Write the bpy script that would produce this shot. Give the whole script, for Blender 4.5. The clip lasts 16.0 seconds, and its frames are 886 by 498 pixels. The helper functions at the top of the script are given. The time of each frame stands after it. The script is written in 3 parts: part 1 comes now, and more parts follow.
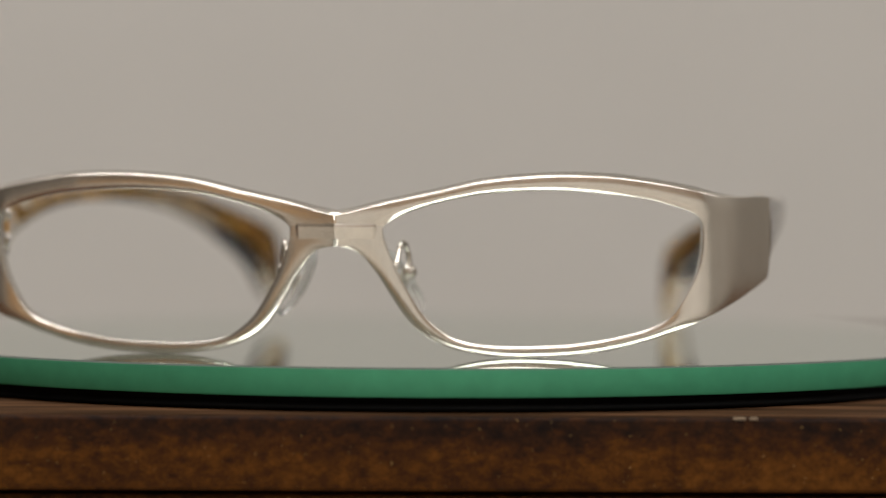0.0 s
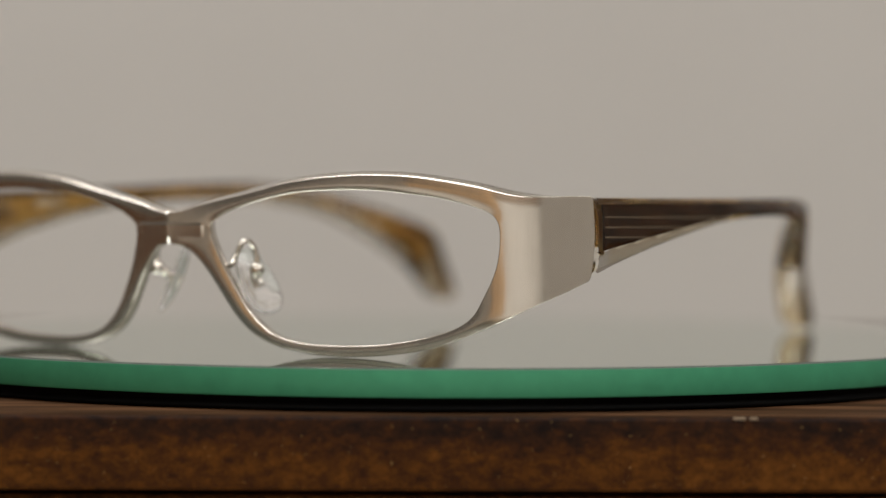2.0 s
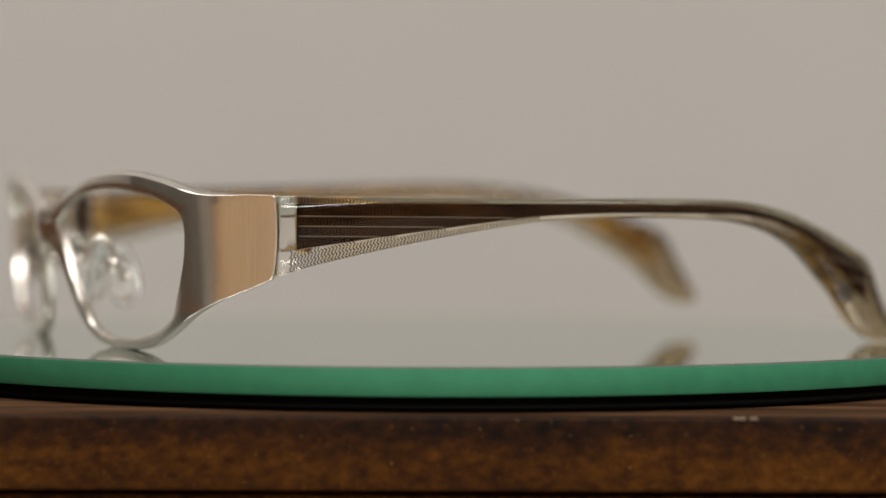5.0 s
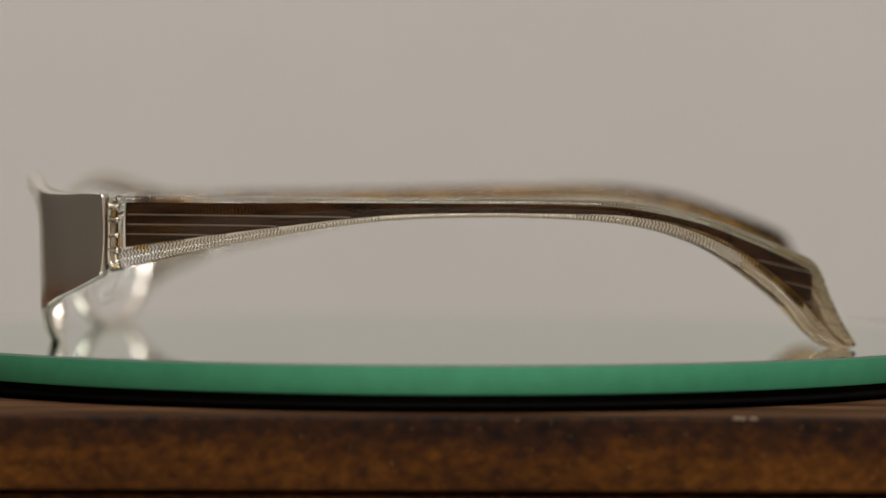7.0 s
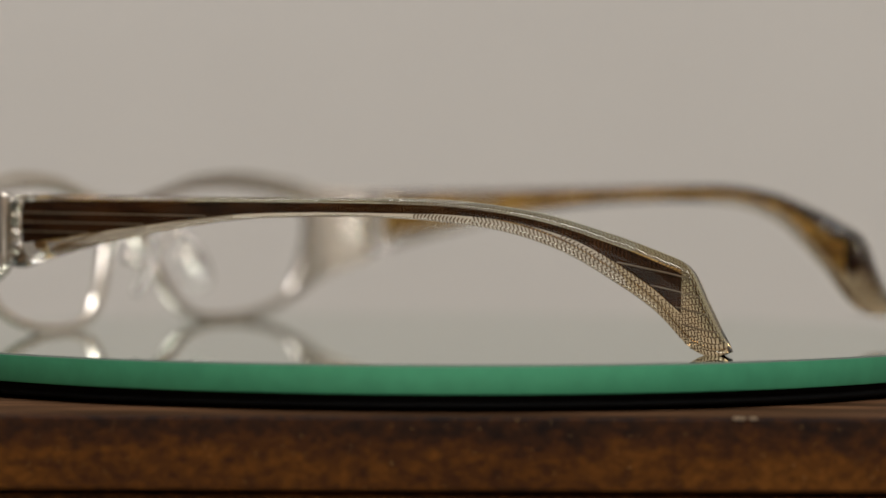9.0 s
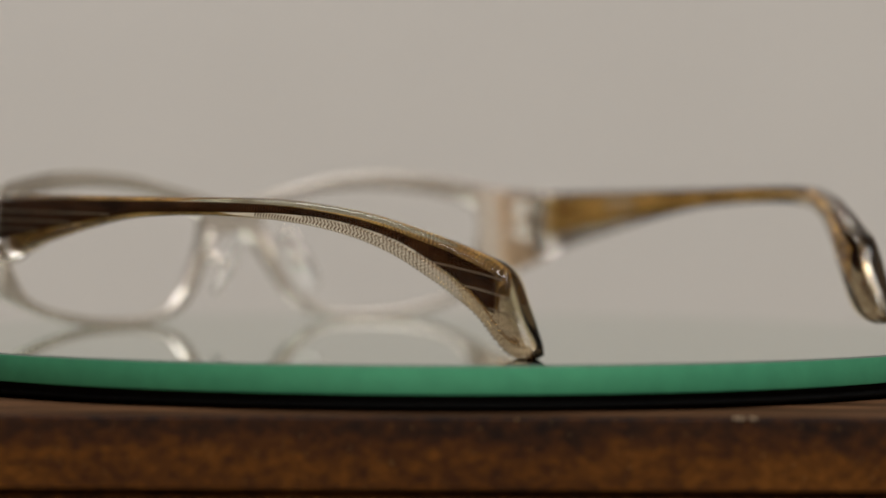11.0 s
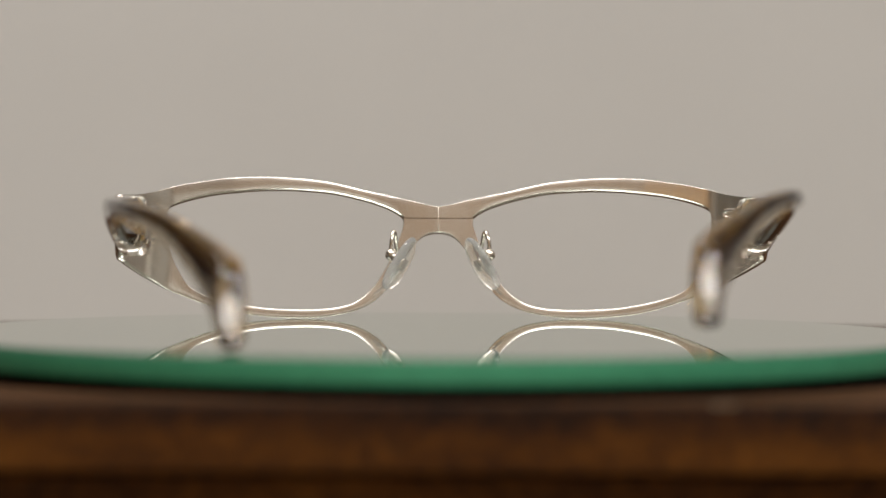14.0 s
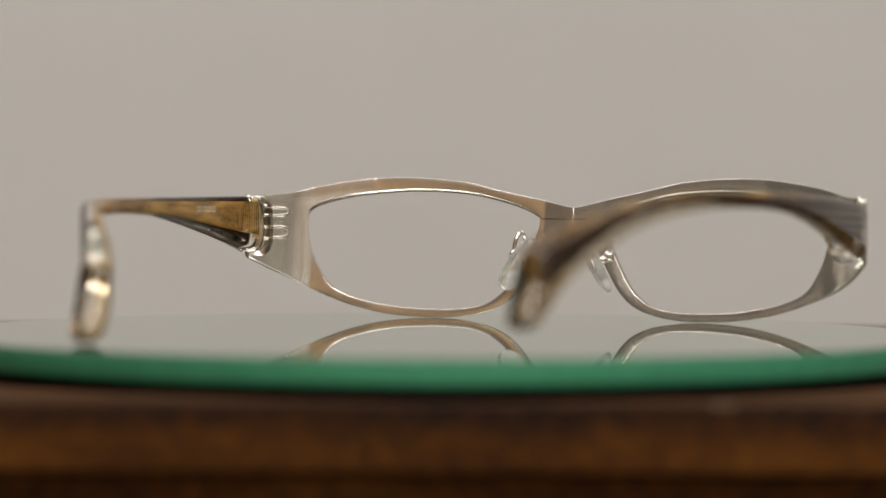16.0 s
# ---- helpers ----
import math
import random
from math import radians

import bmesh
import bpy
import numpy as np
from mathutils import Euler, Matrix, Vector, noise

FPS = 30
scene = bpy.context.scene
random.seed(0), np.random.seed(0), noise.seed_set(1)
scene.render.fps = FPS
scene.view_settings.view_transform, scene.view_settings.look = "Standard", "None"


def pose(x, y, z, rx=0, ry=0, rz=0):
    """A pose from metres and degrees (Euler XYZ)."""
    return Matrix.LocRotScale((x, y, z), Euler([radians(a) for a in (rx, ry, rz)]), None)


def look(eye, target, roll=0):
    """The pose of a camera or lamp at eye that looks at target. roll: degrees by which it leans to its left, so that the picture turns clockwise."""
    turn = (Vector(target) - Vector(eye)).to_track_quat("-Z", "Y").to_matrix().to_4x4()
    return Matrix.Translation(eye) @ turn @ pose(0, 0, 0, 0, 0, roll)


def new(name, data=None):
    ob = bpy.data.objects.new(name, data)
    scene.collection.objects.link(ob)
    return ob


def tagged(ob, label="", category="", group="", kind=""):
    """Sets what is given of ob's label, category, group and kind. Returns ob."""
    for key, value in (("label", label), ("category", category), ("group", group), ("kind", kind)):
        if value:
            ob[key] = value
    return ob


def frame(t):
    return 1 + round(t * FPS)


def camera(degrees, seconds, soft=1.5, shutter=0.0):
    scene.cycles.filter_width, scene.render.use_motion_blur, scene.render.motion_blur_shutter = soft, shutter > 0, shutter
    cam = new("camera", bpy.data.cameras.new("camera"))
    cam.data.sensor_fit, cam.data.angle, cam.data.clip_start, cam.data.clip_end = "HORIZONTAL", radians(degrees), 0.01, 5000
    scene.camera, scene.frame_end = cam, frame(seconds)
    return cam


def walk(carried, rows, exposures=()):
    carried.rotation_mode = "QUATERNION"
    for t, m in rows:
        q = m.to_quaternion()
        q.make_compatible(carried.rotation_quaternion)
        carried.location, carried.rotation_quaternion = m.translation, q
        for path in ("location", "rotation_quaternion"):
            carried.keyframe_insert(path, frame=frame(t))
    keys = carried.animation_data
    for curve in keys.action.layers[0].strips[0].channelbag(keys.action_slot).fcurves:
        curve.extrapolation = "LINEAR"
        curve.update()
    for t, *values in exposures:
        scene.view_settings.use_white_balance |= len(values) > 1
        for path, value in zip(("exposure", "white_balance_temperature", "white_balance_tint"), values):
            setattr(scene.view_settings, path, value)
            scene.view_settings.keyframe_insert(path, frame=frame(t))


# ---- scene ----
cam = camera(15.39, 16.0, soft=1.5)
cam.data.dof.use_dof, cam.data.dof.aperture_fstop = True, 8.7
FOCUS = new("focus_mark")
cam.data.dof.focus_object = FOCUS


# the camera stands on a support; refocusing draws the view back a little, most from 12.4 s on
def stand(back):
    far = 0.61155
    k = far / (far + back)
    yaw, pitch = radians(0.181 * k), radians(-1.208 * k)
    eye = (0.0, -far - back, 0.029425)
    return look(eye, (math.sin(yaw), eye[1] + math.cos(yaw), eye[2] + math.tan(pitch)), 0.254)


walk(cam, [(0.0, stand(0.0)), (2.2, stand(0.0)), (2.5, stand(0.0090)), (3.1, stand(0.0090)), (3.3, stand(0.0)), (12.1, stand(0.001)), (12.3, stand(0.004)),
           (12.5, stand(0.031)), (12.7, stand(0.0395)), (16.0, stand(0.0395))],
     [(0.0, -0.055), (4.0, 0.005), (12.0, 0.045), (12.8, 0.085), (16.0, 0.06)])

# ---- light ----
world = bpy.data.worlds.new("room_world")
scene.world = world
world.use_nodes = True
world.node_tree.nodes["Background"].inputs[0].default_value = (1.0, 0.93, 0.84, 1)
world.node_tree.nodes["Background"].inputs[1].default_value = 0.05


def ceiling_lamp(x, y, z, sx, sy, power, colour=(1.0, 0.975, 0.955)):
    data = bpy.data.lights.new("ceiling_panel_light", "AREA")
    data.shape, data.size, data.size_y, data.energy, data.color = "RECTANGLE", sx, sy, power, colour
    ob = new("ceiling_panel_light", data)
    ob.matrix_world = pose(x, y, z)
    return ob


ceiling_lamp(-0.60, 0.35, 1.66, 1.3, 0.5, 18.5)
ceiling_lamp(0.25, -1.35, 1.66, 1.6, 0.5, 37)
ceiling_lamp(1.75, -0.55, 1.66, 0.7, 1.0, 12.5)

# ---- materials ----
def material(name):
    m = bpy.data.materials.new(name)
    m.use_nodes = True
    n = m.node_tree.nodes
    return m, n, m.node_tree.links, n["Principled BSDF"]


def setv(b, **kw):
    names = {"color": "Base Color", "rough": "Roughness", "metal": "Metallic", "ior": "IOR", "trans": "Transmission Weight", "coat": "Coat Weight",
             "coat_rough": "Coat Roughness", "aniso": "Anisotropic", "spec": "Specular IOR Level"}
    for k, v in kw.items():
        b.inputs[names[k]].default_value = (*v, 1) if k == "color" else v


def noise_node(n, l, scale, detail=4, stretch=None, rough=0.55):
    co = n.new("ShaderNodeTexCoord")
    tex = n.new("ShaderNodeTexNoise")
    tex.inputs["Scale"].default_value, tex.inputs["Detail"].default_value, tex.inputs["Roughness"].default_value = scale, detail, rough
    if stretch:
        mp = n.new("ShaderNodeMapping")
        mp.inputs["Scale"].default_value = stretch
        l.new(co.outputs["Object"], mp.inputs["Vector"])
        l.new(mp.outputs["Vector"], tex.inputs["Vector"])
    else:
        l.new(co.outputs["Object"], tex.inputs["Vector"])
    return tex


def ramp(n, l, src, stops):
    r = n.new("ShaderNodeValToRGB")
    e = r.color_ramp.elements
    while len(e) < len(stops):
        e.new(0.5)
    for el, (p, c) in zip(e, stops):
        el.position, el.color = p, (*c, 1)
    l.new(src, r.inputs["Fac"])
    return r


def bump(n, l, b, src, strength, distance):
    bp = n.new("ShaderNodeBump")
    bp.inputs["Strength"].default_value, bp.inputs["Distance"].default_value = strength, distance
    l.new(src, bp.inputs["Height"])
    l.new(bp.outputs["Normal"], b.inputs["Normal"])


def wall_paint():
    m, n, l, b = material("greige_wall_paint")
    t = noise_node(n, l, 3.0, 3)
    r = ramp(n, l, t.outputs["Fac"], [(0.3, (0.60, 0.585, 0.56)), (0.7, (0.63, 0.615, 0.59))])
    l.new(r.outputs["Color"], b.inputs["Base Color"])
    setv(b, rough=0.85)
    g = noise_node(n, l, 700.0, 2)
    bump(n, l, b, g.outputs["Fac"], 0.15, 0.0004)
    return m


def ceiling_paint():
    m, n, l, b = material("white_ceiling_paint")
    t = noise_node(n, l, 5.0, 3)
    r = ramp(n, l, t.outputs["Fac"], [(0.3, (0.74, 0.72, 0.68)), (0.7, (0.79, 0.77, 0.73))])
    l.new(r.outputs["Color"], b.inputs["Base Color"])
    setv(b, rough=0.9)
    return m


# the floor is out of view; its pale colour serves as a reflector
def bounce_floor():
    m, n, l, b = material("pale_bounce_floor")
    t = noise_node(n, l, 6.0, 5, (1, 8, 1))
    r = ramp(n, l, t.outputs["Fac"], [(0.3, (0.60, 0.56, 0.50)), (0.7, (0.70, 0.66, 0.59))])
    l.new(r.outputs["Color"], b.inputs["Base Color"])
    setv(b, rough=0.45)
    return m


def stained_wood():
    m, n, l, b = material("dark_mottled_wood")
    fine = noise_node(n, l, 560.0, 9, (0.6, 1.0, 0.9), 0.86)
    big = noise_node(n, l, 30.0, 5, (0.5, 1.0, 1.8), 0.65)
    co = n.new("ShaderNodeTexCoord")
    sep = n.new("ShaderNodeSeparateXYZ")
    l.new(co.outputs["Object"], sep.inputs[0])
    # lighter, more orange band along the lower half of the board's edge
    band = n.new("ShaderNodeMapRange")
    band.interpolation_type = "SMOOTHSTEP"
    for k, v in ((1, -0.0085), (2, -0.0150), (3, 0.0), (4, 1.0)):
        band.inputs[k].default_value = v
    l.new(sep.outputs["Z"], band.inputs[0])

    def mul_add(src, f, add):
        x = n.new("ShaderNodeMath")
        x.operation = "MULTIPLY_ADD"
        x.inputs[1].default_value = f
        l.new(src, x.inputs[0])
        if isinstance(add, float):
            x.inputs[2].default_value = add
        else:
            l.new(add, x.inputs[2])
        return x.outputs[0]
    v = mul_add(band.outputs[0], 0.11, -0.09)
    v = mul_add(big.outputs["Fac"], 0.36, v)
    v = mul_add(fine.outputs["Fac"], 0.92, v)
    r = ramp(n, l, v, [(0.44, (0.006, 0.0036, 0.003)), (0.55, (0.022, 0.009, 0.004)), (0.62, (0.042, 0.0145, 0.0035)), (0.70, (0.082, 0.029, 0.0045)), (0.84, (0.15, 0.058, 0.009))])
    speck = noise_node(n, l, 1700.0, 2, (1, 1, 0.8))
    sr = ramp(n, l, speck.outputs["Fac"], [(0.715, (0, 0, 0)), (0.75, (0.85, 0.85, 0.85))])
    mx = n.new("ShaderNodeMix")
    mx.data_type = "RGBA"
    mx.inputs[7].default_value = (0.30, 0.19, 0.07, 1)
    l.new(sr.outputs["Color"], mx.inputs["Factor"])
    l.new(r.outputs["Color"], mx.inputs[6])
    l.new(mx.outputs[2], b.inputs["Base Color"])
    setv(b, rough=0.6, spec=0.08)
    bump(n, l, b, fine.outputs["Fac"], 0.3, 0.0003)
    return m


def wood_top():
    m, n, l, b = material("rubbed_brown_wood_top")
    t = noise_node(n, l, 90.0, 6, (0.25, 2.0, 1.0))
    r = ramp(n, l, t.outputs["Fac"], [(0.3, (0.022, 0.012, 0.006)), (0.5, (0.055, 0.028, 0.014)), (0.72, (0.15, 0.075, 0.038))])
    l.new(r.outputs["Color"], b.inputs["Base Color"])
    setv(b, rough=0.8, spec=0.02)
    return m


def brushed_metal(name, color, rough, stretch):
    m, n, l, b = material(name)
    t = noise_node(n, l, 2600.0, 3, stretch)
    r = ramp(n, l, t.outputs["Fac"], [(0.3, tuple(c * 0.90 for c in color)), (0.7, color)])
    l.new(r.outputs["Color"], b.inputs["Base Color"])
    worn = noise_node(n, l, 120.0, 3)
    rr = ramp(n, l, worn.outputs["Fac"], [(0.3, (rough * 0.88,) * 3), (0.7, (rough * 1.12,) * 3)])
    l.new(rr.outputs["Color"], b.inputs["Roughness"])
    setv(b, metal=1.0)
    satin = noise_node(n, l, 160.0, 3, (1.0, 1.0, 0.35))
    bump(n, l, b, satin.outputs["Fac"], 0.05, 0.0006)
    return m


def laminate(name, dark, light):
    m, n, l, b = material(name)
    t = noise_node(n, l, 420.0, 5, (1.0, 0.16, 1.0), 0.6)
    r = ramp(n, l, t.outputs["Fac"], [(0.35, dark), (0.52, tuple((a + c) / 2 for a, c in zip(dark, light))), (0.68, light)])
    # the weave's weft, a thread every 0.58 mm
    co = n.new("ShaderNodeTexCoord")
    weft = n.new("ShaderNodeTexWave")
    weft.bands_direction = "Y"
    weft.inputs["Scale"].default_value, weft.inputs["Distortion"].default_value, weft.inputs["Detail Scale"].default_value = 541.0, 1.2, 3.0
    l.new(co.outputs["Object"], weft.inputs["Vector"])
    wr = ramp(n, l, weft.outputs["Fac"], [(0.2, (0.55, 0.55, 0.55)), (0.9, (1.35, 1.3, 1.25))])
    mx = n.new("ShaderNodeMix")
    mx.data_type, mx.blend_type = "RGBA", "MULTIPLY"
    mx.inputs["Factor"].default_value = 1.0
    l.new(r.outputs["Color"], mx.inputs[6])
    l.new(wr.outputs["Color"], mx.inputs[7])
    l.new(mx.outputs[2], b.inputs["Base Color"])
    setv(b, rough=0.6, spec=0.0)
    return m


def plain(name, color, rough, metal=0.0, **kw):
    m, n, l, b = material(name)
    t = noise_node(n, l, 260.0, 3)
    r = ramp(n, l, t.outputs["Fac"], [(0.3, tuple(c * 0.88 for c in color)), (0.7, color)])
    l.new(r.outputs["Color"], b.inputs["Base Color"])
    setv(b, rough=rough, metal=metal, **kw)
    return m


def clear(name, color, rough, ior):
    m, n, l, b = material(name)
    setv(b, color=color, rough=rough, ior=ior, trans=1.0)
    return m


# dark surface for an unseen west wall, added to darken the metal's reflections
def dark_reflected_wall():
    m, n, l, b = material("dark_reflector_wall")
    t = noise_node(n, l, 5.0, 5, (8, 8, 0.6))
    r = ramp(n, l, t.outputs["Fac"], [(0.3, (0.08, 0.074, 0.066)), (0.7, (0.14, 0.13, 0.115))])
    l.new(r.outputs["Color"], b.inputs["Base Color"])
    setv(b, rough=0.5)
    return m


DARKWALL = dark_reflected_wall()
WALL, CEIL, FLOOR, WOOD, WOODTOP = wall_paint(), ceiling_paint(), bounce_floor(), stained_wood(), wood_top()
METAL = brushed_metal("champagne_brushed_titanium", (0.84, 0.79, 0.72), 0.24, (1.0, 1.0, 0.03))
WIRE = plain("polished_silver_wire", (0.78, 0.74, 0.68), 0.15, 1.0)
GOLD = plain("gold_coloured_metal", (0.86, 0.64, 0.32), 0.28, 1.0)
ACETATE = clear("clear_acetate", (0.945, 0.915, 0.855), 0.01, 1.40)
HONEY = clear("honey_tinted_acetate", (0.95, 0.885, 0.76), 0.02, 1.01)
TIPFILL = clear("golden_brown_acetate", (0.93, 0.84, 0.68), 0.05, 1.01)
PAD = clear("clear_silicone", (0.99, 0.985, 0.97), 0.12, 1.40)
PAD.node_tree.nodes["Principled BSDF"].inputs["Transmission Weight"].default_value = 0.86
pn, pl = PAD.node_tree.nodes, PAD.node_tree.links
bump(pn, pl, pn["Principled BSDF"], noise_node(pn, pl, 420.0, 2).outputs["Fac"], 0.35, 0.0006)
CORE = laminate("dark_brown_laminate", (0.010, 0.0038, 0.0014), (0.072, 0.027, 0.009))
LINE = plain("pale_laminate_line", (0.26, 0.20, 0.14), 0.5, spec=0.0)
AMBER = laminate("amber_laminate", (0.20, 0.11, 0.035), (0.78, 0.51, 0.17))
THREAD = plain("brown_weave_thread", (0.095, 0.055, 0.030), 0.6, spec=0.0)
PRINT = plain("white_print", (0.74, 0.68, 0.54), 0.6)
GLASSTOP = plain("silvered_green_glass", (0.65, 0.70, 0.66), 0.0, 1.0)
GLASSTOP.node_tree.nodes["Principled BSDF"].inputs["Specular Tint"].default_value = (0.90, 0.95, 0.925, 1)
GLASSEDGE = plain("green_glass_edge", (0.072, 0.335, 0.185), 0.35, spec=0.15)
SEAM = plain("grey_glass_arris", (0.10, 0.13, 0.11), 0.7, spec=0.2)
BLACK = plain("black_plastic", (0.003, 0.003, 0.003), 0.8, spec=0.1)


# ---- building helpers ----
def mesh_of(name, bm, mat, smooth=True):
    me = bpy.data.meshes.new(name)
    bmesh.ops.recalc_face_normals(bm, faces=bm.faces)
    for f in bm.faces:
        f.smooth = smooth
    bm.to_mesh(me)
    bm.free()
    me.materials.append(mat)
    return me


def part(name, bm, mat, parent, label="", smooth=True):
    ob = new(name, mesh_of(name, bm, mat, smooth))
    ob.parent = parent
    if label:
        tagged(ob, label)
    return ob


def box(bm, x0, x1, y0, y1, z0, z1, bevel=0.0, seg=2):
    r = bmesh.ops.create_cube(bm, size=1.0, matrix=Matrix.Translation(((x0 + x1) / 2, (y0 + y1) / 2, (z0 + z1) / 2)) @ Matrix.Diagonal((x1 - x0, y1 - y0, z1 - z0, 1)))
    if bevel:
        edges = list({e for v in r["verts"] for e in v.link_edges})
        bmesh.ops.bevel(bm, geom=edges, offset=bevel, segments=seg, affect="EDGES", profile=0.5)


def lathe(bm, profile, n=192, closed=True):
    rings = []
    for r, z in profile:
        rings.append([bm.verts.new((r * math.cos(2 * math.pi * i / n), r * math.sin(2 * math.pi * i / n), z)) for i in range(n)])
    for a, b in zip(rings, rings[1:]):
        for i in range(n):
            j = (i + 1) % n
            bm.faces.new((a[i], a[j], b[j], b[i]))
    if closed:
        bm.faces.new(rings[0][::-1])
        bm.faces.new(rings[-1])


def tube(bm, pts, radius, n=10):
    """A round wire through the points."""
    pts = [Vector(p) for p in pts]
    side, rings = None, []
    for i, p in enumerate(pts):
        d = (pts[min(i + 1, len(pts) - 1)] - pts[max(i - 1, 0)]).normalized()
        if side is None:
            side = d.orthogonal().normalized()
        side = (side - d * side.dot(d)).normalized()
        up = d.cross(side)
        rings.append([bm.verts.new(p + radius * (math.cos(2 * math.pi * k / n) * side + math.sin(2 * math.pi * k / n) * up)) for k in range(n)])
    for a, b in zip(rings, rings[1:]):
        for k in range(n):
            bm.faces.new((a[k], a[(k + 1) % n], b[(k + 1) % n], b[k]))
    bm.faces.new(rings[0][::-1])
    bm.faces.new(rings[-1])


def smooth_path(pts, steps=10):
    """Catmull-Rom through the points."""
    out = []
    pts = [Vector(p) for p in pts]
    for i in range(len(pts) - 1):
        a, b, c, d = pts[max(i - 1, 0)], pts[i], pts[i + 1], pts[min(i + 2, len(pts) - 1)]
        for k in range(steps):
            t = k / steps
            out.append(0.5 * (2 * b + (c - a) * t + (2 * a - 5 * b + 4 * c - d) * t * t + (3 * b - a - 3 * c + d) * t ** 3))
    out.append(pts[-1])
    return out


def smooth_at(knots, t):
    """Smooth interpolation of (t, value) rows."""
    if t <= knots[0][0]:
        return knots[0][1]
    for i in range(len(knots) - 1):
        if t <= knots[i + 1][0]:
            (t1, b), (t2, c) = knots[i], knots[i + 1]
            t0, a = knots[i - 1] if i else (2 * t1 - t2, 2 * b - c)
            t3, d = knots[i + 2] if i + 2 < len(knots) else (2 * t2 - t1, 2 * c - b)
            m1, m2 = (c - a) / (t2 - t0), (d - b) / (t3 - t1)
            h = t2 - t1
            s = (t - t1) / h
            return (2 * s ** 3 - 3 * s * s + 1) * b + (s ** 3 - 2 * s * s + s) * h * m1 + (3 * s * s - 2 * s ** 3) * c + (s ** 3 - s * s) * h * m2
    return knots[-1][1]


MM = 0.001

# ---- room ----
def slab(name, x0, x1, y0, y1, z0, z1, mat, label, category):
    bm = bmesh.new()
    box(bm, x0, x1, y0, y1, z0, z1)
    return tagged(new(name, mesh_of(name, bm, mat, False)), label, category, kind="structure")


# colours of unseen walls, made up for what the metal reflects
OCHRE = plain("ochre_reflector_wall", (0.78, 0.52, 0.29), 0.8)
TAUPE = plain("taupe_reflector_wall", (0.38, 0.36, 0.33), 0.8)
TAN = plain("tan_reflector_wall", (0.31, 0.235, 0.17), 0.8)
WHITE = plain("white_reflector_wall", (0.88, 0.86, 0.82), 0.8)
slab("wall_north", -2.2, 2.2, 1.40, 1.50, -0.80, 1.70, WALL, "plain matt greige painted wall behind the turntable", "wall")
# out of view: wall sections added as reflectors around the spectacles
slab("wall_south_1", -0.60, 2.2, -2.50, -2.40, -0.80, 0.15, WHITE, "unseen white lower wall, added for bright reflections", "wall")
slab("wall_south_2", -0.80, 2.2, -2.50, -2.40, 0.15, 1.70, TAN, "unseen tan upper wall, added for dimmer warm reflections", "wall")
slab("wall_south_3", -2.2, -0.60, -2.50, -2.40, -0.80, 0.15, OCHRE, "unseen ochre lower wall, added for copper reflections", "wall")
slab("wall_south_4", -1.45, -0.80, -2.50, -2.40, 0.15, 1.70, OCHRE, "unseen ochre upper wall, added for copper reflections", "wall")
slab("wall_south_5", -2.2, -1.45, -2.50, -2.40, 0.15, 1.70, TAN, "unseen tan upper wall, added for dimmer warm reflections", "wall")
slab("wall_east", 2.2, 2.3, -2.50, 1.50, -0.80, 1.70, TAUPE, "unseen taupe wall, added for mid-grey reflections", "wall")
slab("wall_west_1", -2.3, -2.2, -2.50, -1.40, -0.80, 1.70, TAUPE, "unseen taupe wall, added for mid-grey reflections", "wall")
slab("wall_west_2", -2.3, -2.2, -1.40, 1.50, -0.80, 1.70, DARKWALL, "unseen dark wall, added for dark reflections", "wall")
slab("floor", -2.3, 2.3, -2.50, 1.50, -0.90, -0.80, FLOOR, "unseen beige floor, kept pale to bounce light", "floor")
slab("ceiling", -2.3, 2.3, -2.50, 1.50, 1.70, 1.80, CEIL, "white painted ceiling", "ceiling")

# ---- wooden stand ----
def wooden_board():
    top = tagged(new("wooden_board"), "dark mottled brown wooden board with worn edges under a turntable", "wooden board")
    bm = bmesh.new()
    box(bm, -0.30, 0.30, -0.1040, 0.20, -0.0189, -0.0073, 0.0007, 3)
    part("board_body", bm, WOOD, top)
    bm = bmesh.new()
    box(bm, -0.2985, 0.2985, -0.1031, 0.1985, -0.0075, -0.00715)
    part("board_top_face", bm, WOODTOP, top, "rubbed paler brown wooden top", False)
    for x, w in ((0.0477, 0.0019), (0.0499, 0.0013)):
        bm = bmesh.new()
        box(bm, x - w / 2, x + w / 2, -0.1042, -0.1036, -0.00765, -0.0072, 0.0001, 1)
        part("chip", bm, LINE, top, "pale chipped spot on the edge")
    return top


def wooden_cabinet():
    top = tagged(new("wooden_cabinet"), "dark brown wooden cabinet carrying the board", "cabinet")
    bm = bmesh.new()
    box(bm, -0.31, 0.31, -0.0940, 0.21, -0.0420, -0.0203, 0.0007, 3)
    part("cabinet_top", bm, WOOD, top)
    bm = bmesh.new()
    box(bm, -0.30, 0.30, -0.090, 0.20, -0.80, -0.0420, 0.001, 2)
    part("cabinet_body", bm, WOOD, top)
    # shade of the gap under the board, put in as a black strip
    bm = bmesh.new()
    box(bm, -0.296, 0.296, -0.092, 0.196, -0.0203, -0.0189)
    part("shadow_gap_strip", bm, BLACK, top, "black strip standing in for the shade in the gap", False)
    return top


wooden_board()
wooden_cabinet()

